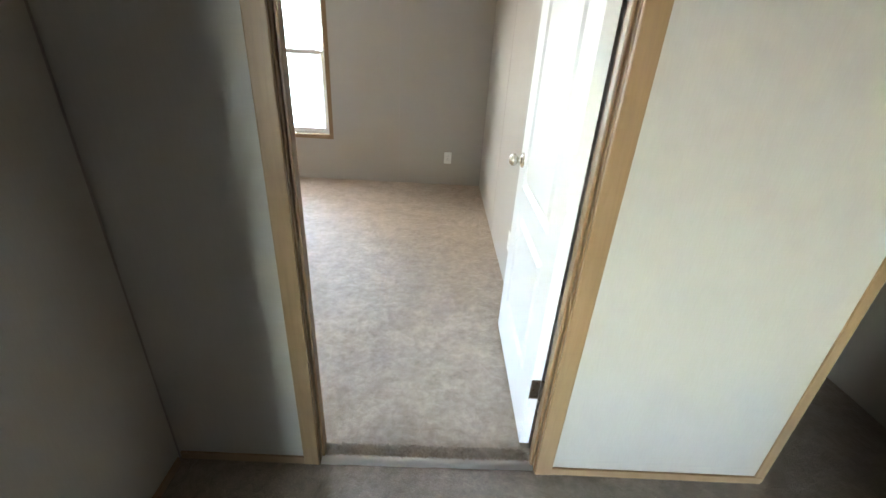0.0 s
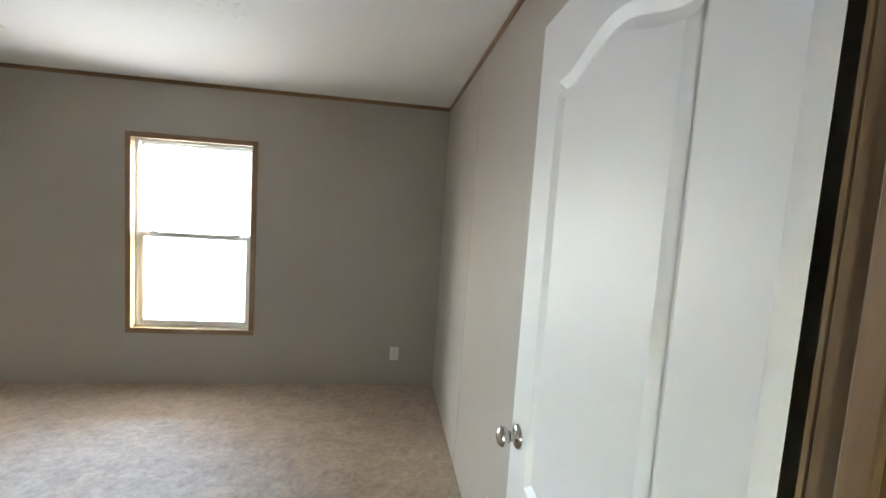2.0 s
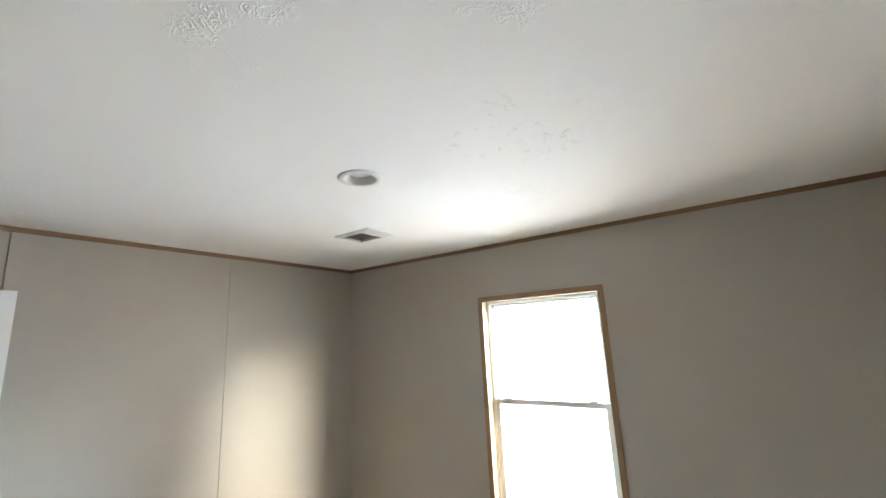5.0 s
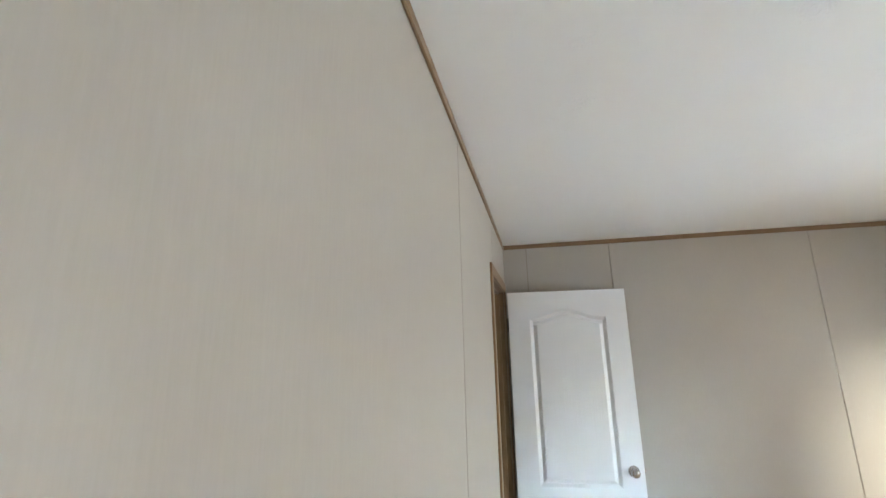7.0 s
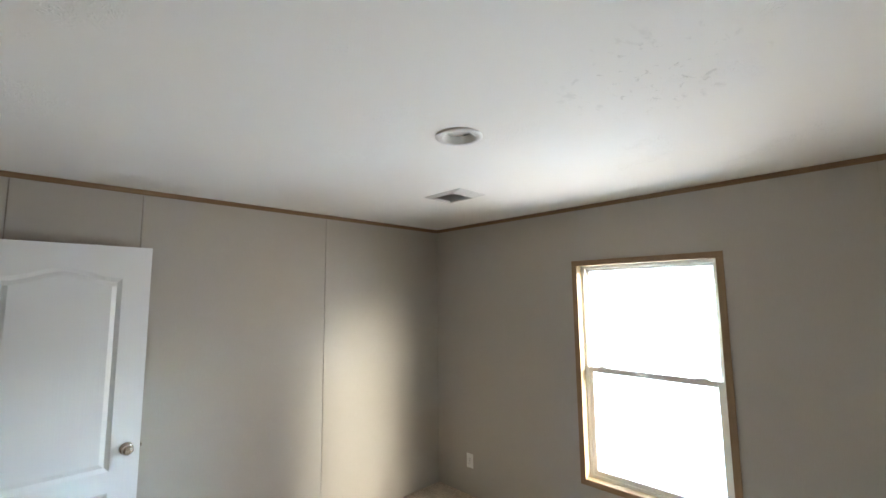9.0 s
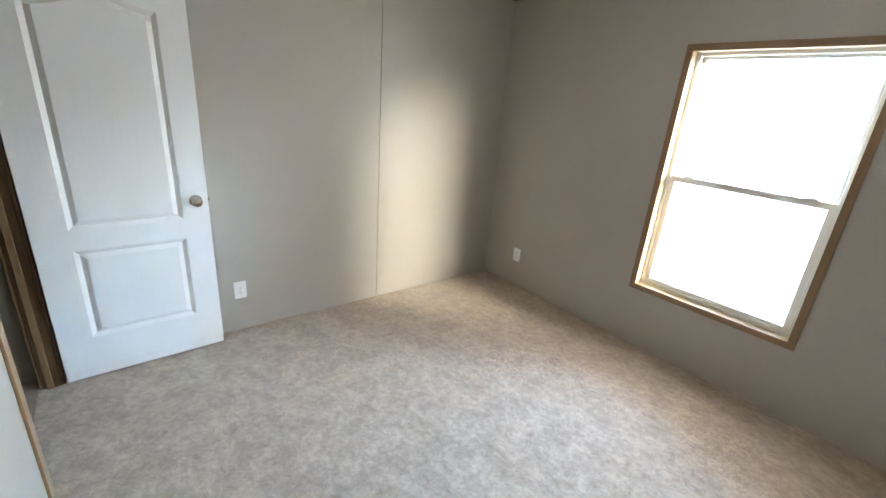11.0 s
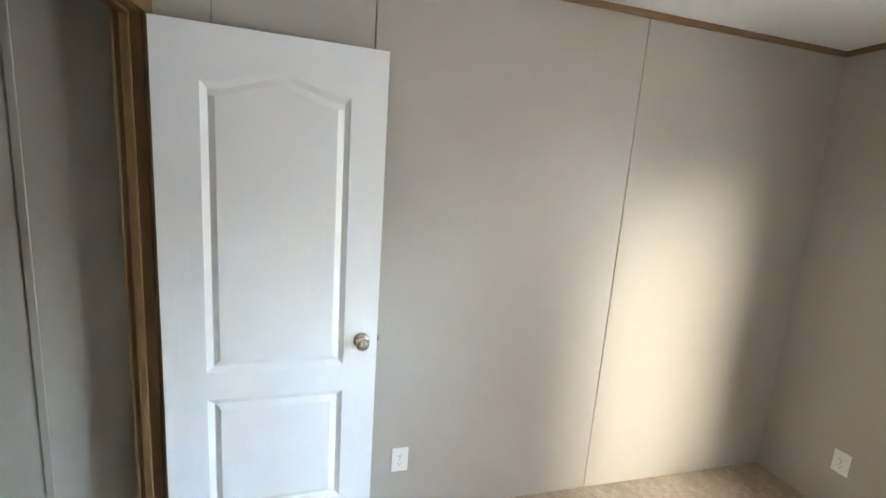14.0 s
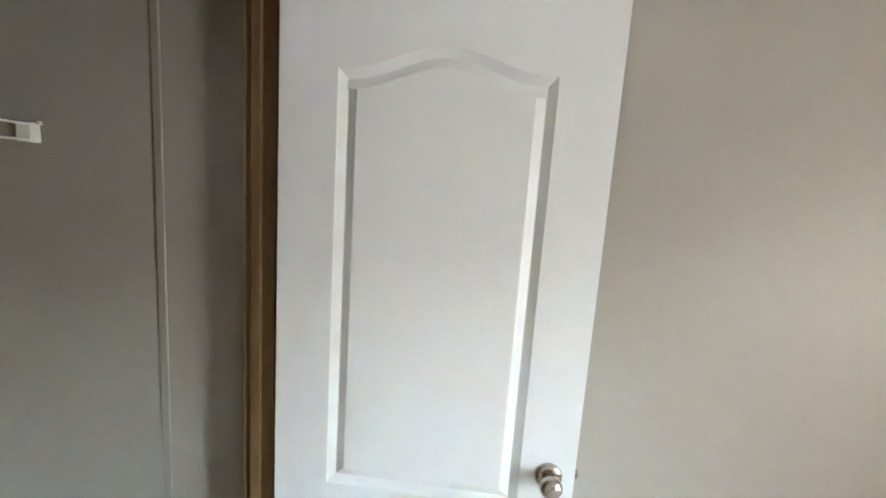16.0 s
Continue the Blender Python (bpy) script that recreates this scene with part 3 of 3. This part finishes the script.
def panel_door(label, m, hinge_back):
    d = thing("door", label, "door", m, "white panel doors")
    slab = part("door_slab", door_slab(), DOOR_PAINT, d)
    for x, way in ((0.0, 1), (-DT, -1)):
        part("upper_panel", door_panel(PANELS[0], x, way), DOOR_PAINT, d, "arch-topped moulded panel")
        part("lower_panel", door_panel(PANELS[1], x, way), DOOR_PAINT, d, "rectangular moulded panel")
        k = part("door_knob", moved(turned([(a * way, r) for a, r in KNOB], 32), Matrix.Translation((x, DW - 0.062, 0.945))), SATIN, d, "round satin nickel knob on a rosette", True)
        for s in (-1, 1):
            part("rosette_screw", moved(turned([(0.0, 0.0036), (way * 0.0008, 0.0036), (way * 0.001, 0.003)], 10), Matrix.Translation((x + way * 0.0098, DW - 0.062 + s * 0.0245, 0.945))), DARK, k)
    part("latch_bolt", boxed((-DT / 2 - 0.007, -DT / 2 + 0.007, DW, DW + 0.010, 0.938, 0.954), bevel=0.002), SATIN, d, "small nickel latch bolt")
    part("latch_plate", boxed((-DT / 2 - 0.0125, -DT / 2 + 0.0125, DW - 0.0005, DW + 0.0012, 0.917, 0.975), bevel=0.0004), SATIN, d)
    px = -DT - 0.004 if hinge_back else 0.004
    for z in (0.30, 1.83):
        h = part("hinge", moved(turned([(-0.046, 0.0035), (-0.044, 0.0055), (0.044, 0.0055), (0.046, 0.0035)], 14, "z"), Matrix.Translation((px, -0.008, z))), HINGE, d, "dark steel butt hinge", True)
        part("hinge_leaf", boxed((-DT + 0.001, -0.001, -0.0022, 0.0004, z - 0.044, z + 0.044), bevel=0.0005), HINGE, h)
        for dz in (-0.030, 0.0, 0.030):
            part("hinge_screw", moved(turned([(-0.0028, 0.0042), (-0.0020, 0.0045)], 10, "y"), Matrix.Translation((-DT / 2 + (0.006 if dz else -0.006), 0, z + dz))), SATIN, h)
        jx = px + (-0.004 if hinge_back else 0.004)
        part("jamb_leaf", boxed((jx - 0.001, jx + 0.001, -0.044, -0.008, z - 0.044, z + 0.044)), HINGE, h)
    return d


door_closet = panel_door("white moulded panel closet door standing wide open", pose(-3.037, 1.074, 0, 0, 0, 1.97), True)
door_bed = panel_door("white moulded panel bedroom door standing open along the wall", pose(0.706, 1.018, 0, 0, 0, -0.7), False)

# ---- window ----
win = tagged(new("window_1"), "single-hung vinyl window with tan casing", kind="structure")
cw, ct = 0.039, 0.010
cx0, cx1, cz0, cz1 = WX0, WX1, WZ0, WZ1
part("casing", boxed((cx0 - cw, cx0, YW - ct, YW, cz0, cz1), bevel=0.002), WOOD["z"], win)
part("casing", boxed((cx1, cx1 + cw, YW - ct, YW, cz0, cz1), bevel=0.002), WOOD["z"], win)
part("casing", boxed((cx0 - cw, cx1 + cw, YW - ct, YW, cz1, cz1 + cw), bevel=0.002), WOOD["x"], win)
part("casing", boxed((cx0 - cw, cx1 + cw, YW - ct, YW, cz0 - cw, cz0), bevel=0.002), WOOD["x"], win)
y0, y1 = YW - 0.002, YW + 0.090
lt = 0.011
part("liner", boxed((cx0 - lt, cx0, y0, y1, cz0 - lt, cz1 + lt), bevel=0.001), LINER, win, "cream wrapped jamb liner")
part("liner", boxed((cx1, cx1 + lt, y0, y1, cz0 - lt, cz1 + lt), bevel=0.001), LINER, win, "cream wrapped jamb liner")
part("liner", boxed((cx0, cx1, y0, y1, cz1, cz1 + lt), bevel=0.001), LINER, win, "cream wrapped jamb liner")
part("window_sill", boxed((cx0, cx1, y0, y1, cz0 - lt, cz0), bevel=0.001), LINER, win, "cream wrapped sill")
yf = YW + 0.060
fw = 0.024
fr = part("window_frame", boxed((cx0, cx0 + fw, yf, yf + 0.082, cz0, cz1), (cx1 - fw, cx1, yf, yf + 0.082, cz0, cz1),
                                (cx0 + fw, cx1 - fw, yf, yf + 0.082, cz1 - 0.020, cz1), (cx0 + fw, cx1 - fw, yf, yf + 0.082, cz0, cz0 + 0.020), bevel=0.002), FRAME_VINYL, win, "white vinyl frame")
zm = 1.212
part("track", boxed((cx0 + fw, cx0 + fw + 0.006, yf + 0.034, yf + 0.040, cz0 + 0.02, cz1 - 0.02), bevel=0.001), FRAME_VINYL, fr)
part("track", boxed((cx1 - fw - 0.006, cx1 - fw, yf + 0.034, yf + 0.040, cz0 + 0.02, cz1 - 0.02), bevel=0.001), FRAME_VINYL, fr)
sx0, sx1 = cx0 + fw, cx1 - fw
ls = part("lower_sash", boxed((sx0, sx0 + 0.032, yf + 0.006, yf + 0.032, cz0 + 0.02, zm + 0.016), (sx1 - 0.032, sx1, yf + 0.006, yf + 0.032, cz0 + 0.02, zm + 0.016),
                              (sx0 + 0.032, sx1 - 0.032, yf + 0.006, yf + 0.032, cz0 + 0.02, cz0 + 0.052), (sx0 + 0.032, sx1 - 0.032, yf + 0.002, yf + 0.032, zm - 0.020, zm + 0.016), bevel=0.003), FRAME_VINYL, win, "white vinyl lower sash")
part("sash_rail_lip", boxed((sx0 + 0.16, sx1 - 0.16, yf - 0.006, yf + 0.006, zm + 0.010, zm + 0.019), bevel=0.003), FRAME_VINYL, ls)
for x in (sx0 + 0.11, sx1 - 0.11):
    part("sash_latch", boxed((x - 0.034, x + 0.034, yf - 0.002, yf + 0.020, zm + 0.016, zm + 0.025), (x - 0.012, x + 0.020, yf - 0.006, yf + 0.010, zm + 0.025, zm + 0.031), bevel=0.003), PLASTIC, ls, "white tilt latch")
us = part("upper_sash", boxed((sx0, sx0 + 0.020, yf + 0.042, yf + 0.066, zm - 0.014, cz1 - 0.02), (sx1 - 0.020, sx1, yf + 0.042, yf + 0.066, zm - 0.014, cz1 - 0.02),
                              (sx0 + 0.02, sx1 - 0.02, yf + 0.042, yf + 0.066, cz1 - 0.038, cz1 - 0.02), (sx0 + 0.02, sx1 - 0.02, yf + 0.042, yf + 0.066, zm - 0.014, zm + 0.012), bevel=0.002), FRAME_VINYL, win, "white vinyl upper sash")
g = part("pane", boxed((sx0 + 0.030, sx1 - 0.030, yf + 0.017, yf + 0.021, cz0 + 0.050, zm - 0.012)), GLASS, ls, "clear glass pane")
g.visible_shadow = False
g = part("pane", boxed((sx0 + 0.018, sx1 - 0.018, yf + 0.052, yf + 0.056, zm + 0.010, cz1 - 0.036)), GLASS, us, "clear glass pane")
g.visible_shadow = False


# ---- fixtures ----
def outlet(m, name="wall_outlet"):
    """Duplex outlet on its plate; local x to the right, y up, z out of the wall."""
    o = thing(name, "white plastic duplex outlet on the greige wall", "outlet", m, "wall outlets")
    part("cover_plate", boxed((-0.038, 0.038, -0.060, 0.060, 0.0, 0.0055), bevel=0.0022), PLASTIC, o)
    for s in (-1, 1):
        r = part("receptacle", boxed((-0.0165, 0.0165, s * 0.0195 - 0.014, s * 0.0195 + 0.014, 0.004, 0.0068), bevel=0.0008), PLASTIC, o)
        part("slot", boxed((-0.0080, -0.0060, s * 0.0195 - 0.002, s * 0.0195 + 0.006, 0.006, 0.0071)), DARK, r)
        part("slot", boxed((0.0060, 0.0080, s * 0.0195 - 0.002, s * 0.0195 + 0.006, 0.006, 0.0071)), DARK, r)
        part("ground_hole", moved(turned([(0.006, 0.0024), (0.0071, 0.0024)], 10, "z"), Matrix.Translation((0, s * 0.0195 - 0.008, 0))), DARK, r)
    part("screw", turned([(0.005, 0.003), (0.0066, 0.0026)], 10, "z"), SATIN, o)
    return o


first = outlet(pose(XL, 1.979, 0.294, 90, 0, 90))
copy_thing(first, pose(-2.788, YW, 0.293, 90, 0, 0))
copy_thing(first, pose(0.424, YW, 0.286, 90, 0, 0))
copy_thing(first, pose(XR, 2.245, 0.296, 90, 0, -90))

# recessed lamp
RING = painted("lamp_ring_enamel", (0.68, 0.68, 0.67), 0.3, 0.02, (30, 30, 30))
lamp = thing("recessed_light", "unlit white recessed ceiling light with a round trim", "ceiling light", pose(LX, LY, ZC))
part("trim_ring", turned([(0.0, 0.090), (-0.001, 0.098), (-0.003, 0.099), (-0.006, 0.095), (-0.009, 0.084), (-0.009, 0.074), (-0.007, 0.069), (-0.004, 0.067), (0.0, 0.066), (0.0, 0.090)], 44, "z", False), RING, lamp, "domed white trim ring", True)
part("baffle", turned([(-0.004, 0.0668), (0.006, 0.063), (0.014, 0.059), (0.022, 0.055)], 40, "z", False), RING, lamp, "white sloping reflector", True)
part("lens", turned([(0.040, 0.060), (0.024, 0.056), (0.021, 0.050), (0.019, 0.030), (0.018, 0.004)], 36, "z"), painted("frosted_lens", (0.62, 0.62, 0.61), 0.5, 0.02, (30, 30, 30)), lamp, "frosted grey-white lamp face", True)
part("rim_gap", turned([(0.052, 0.068), (0.006, 0.0705), (0.006, 0.0690), (0.052, 0.066)], 36, "z", False), DARK, lamp, "dark housing behind the reflector", True)

# ceiling register
vent = thing("ceiling_register", "white metal ceiling air register with grey louvres", "air vent", pose(-0.030, 0.022, ZC))
fx0, fx1, fy0, fy1 = -2.168, -1.838, 3.160, 3.412
bm = bmesh.new()
rings = []
for off, z in ((0.0, 0.0), (0.004, -0.004), (0.030, -0.014), (0.034, -0.011), (0.034, 0.004)):
    rings.append([bm.verts.new((x, y, z)) for x, y in ((fx0 + off, fy0 + off), (fx1 - off - (0.06 if off > 0.01 else 0), fy0 + off), (fx1 - off - (0.06 if off > 0.01 else 0), fy1 - off), (fx0 + off, fy1 - off))])
for p, q in zip(rings, rings[1:]):
    for k in range(4):
        bm.faces.new((p[k], p[(k + 1) % 4], q[(k + 1) % 4], q[k]))
bmesh.ops.recalc_face_normals(bm, faces=bm.faces)
part("vent_frame", bm, ENAMEL, vent, "white stamped frame")
for k in range(11):
    y = 3.205 + k * 0.0172
    part("slat", moved(boxed((-2.131, -1.935, -0.0085, 0.0085, -0.0005, 0.0005)), Matrix.Translation((0, y, 0.001)) @ Matrix.Rotation(radians(38), 4, "X")), LOUVRE, vent)
part("damper_lever", boxed((-1.925, -1.915, 3.270, 3.302, -0.016, -0.006), bevel=0.001), PLASTIC, vent)
part("duct", boxed((VX0 + 0.032, VX1 + 0.028, VY0 - 0.020, VY1 - 0.024, 0.12, 0.19)), DARK, vent, "dark duct behind the louvres")
for x in (-2.150, -1.857):
    part("screw", moved(turned([(-0.006, 0.0032), (-0.0085, 0.003), (-0.0092, 0.0015)], 10, "z"), Matrix.Translation((x, 3.286, 0))), SATIN, vent)

# closet wire shelf
shelf = thing("wire_shelf", "white wire closet shelf on an end bracket", "shelf")


def rod(bm, a, c, r=0.003, steps=8):
    a, c = Vector(a), Vector(c)
    q = (c - a).to_track_quat("Z", "Y").to_matrix().to_4x4()
    bmesh.ops.create_cone(bm, cap_ends=True, segments=steps, radius1=r, radius2=r, depth=(c - a).length, matrix=Matrix.Translation((a + c) / 2) @ q)
    return bm


SY0, SY1, SZ = YB + 0.008, 0.235, 1.718
SXA, SXB = XL + 0.012, XH - 0.115
for y, z, r in ((SY1, SZ, 0.0036), (SY1 + 0.001, SZ - 0.046, 0.0036), (SY0, SZ, 0.0033), (0.065, SZ - 0.006, 0.0033)):
    part("rail", rod(bmesh.new(), (SXA, y, z), (SXB, y, z), r, 10), PLASTIC, shelf, "", True)
proto = None
for k in range(98):
    x = SXA + 0.014 + k * 0.0254
    if proto is None:
        proto = part("wire", rod(bmesh.new(), (0, SY0, SZ + 0.004), (0, SY1, SZ + 0.004), 0.0014, 6), PLASTIC, shelf)
        proto.location.x = x
    elif x < SXB:
        o = new("wire", proto.data)
        o.parent = shelf
        o.location.x = x
part("end_bracket", boxed((XL, XL + 0.030, SY1 - 0.045, SY1 + 0.006, SZ - 0.052, SZ + 0.006), bevel=0.004), PLASTIC, shelf, "moulded white end bracket")
part("bracket_pin", boxed((XL, XL + 0.012, SY1 + 0.004, SY1 + 0.014, SZ, SZ + 0.012), bevel=0.002), PLASTIC, shelf)
part("wall_clip", boxed((XL, XL + 0.012, SY0 - 0.006, SY0 + 0.014, SZ - 0.012, SZ + 0.010), bevel=0.002), PLASTIC, shelf)

# ---- outside ----
bm = bmesh.new()
bmesh.ops.create_grid(bm, x_segments=1, y_segments=1, size=600, matrix=Matrix.Translation((0, 0, -0.75)))
setting("ground", bm, EARTH, "dry pale ground outside")
setting("backdrop", boxed((-40, 40, YW + 7.5, YW + 9.5, -0.75, 3.00)), FACADE, "pale siding seen as glare outside the window")
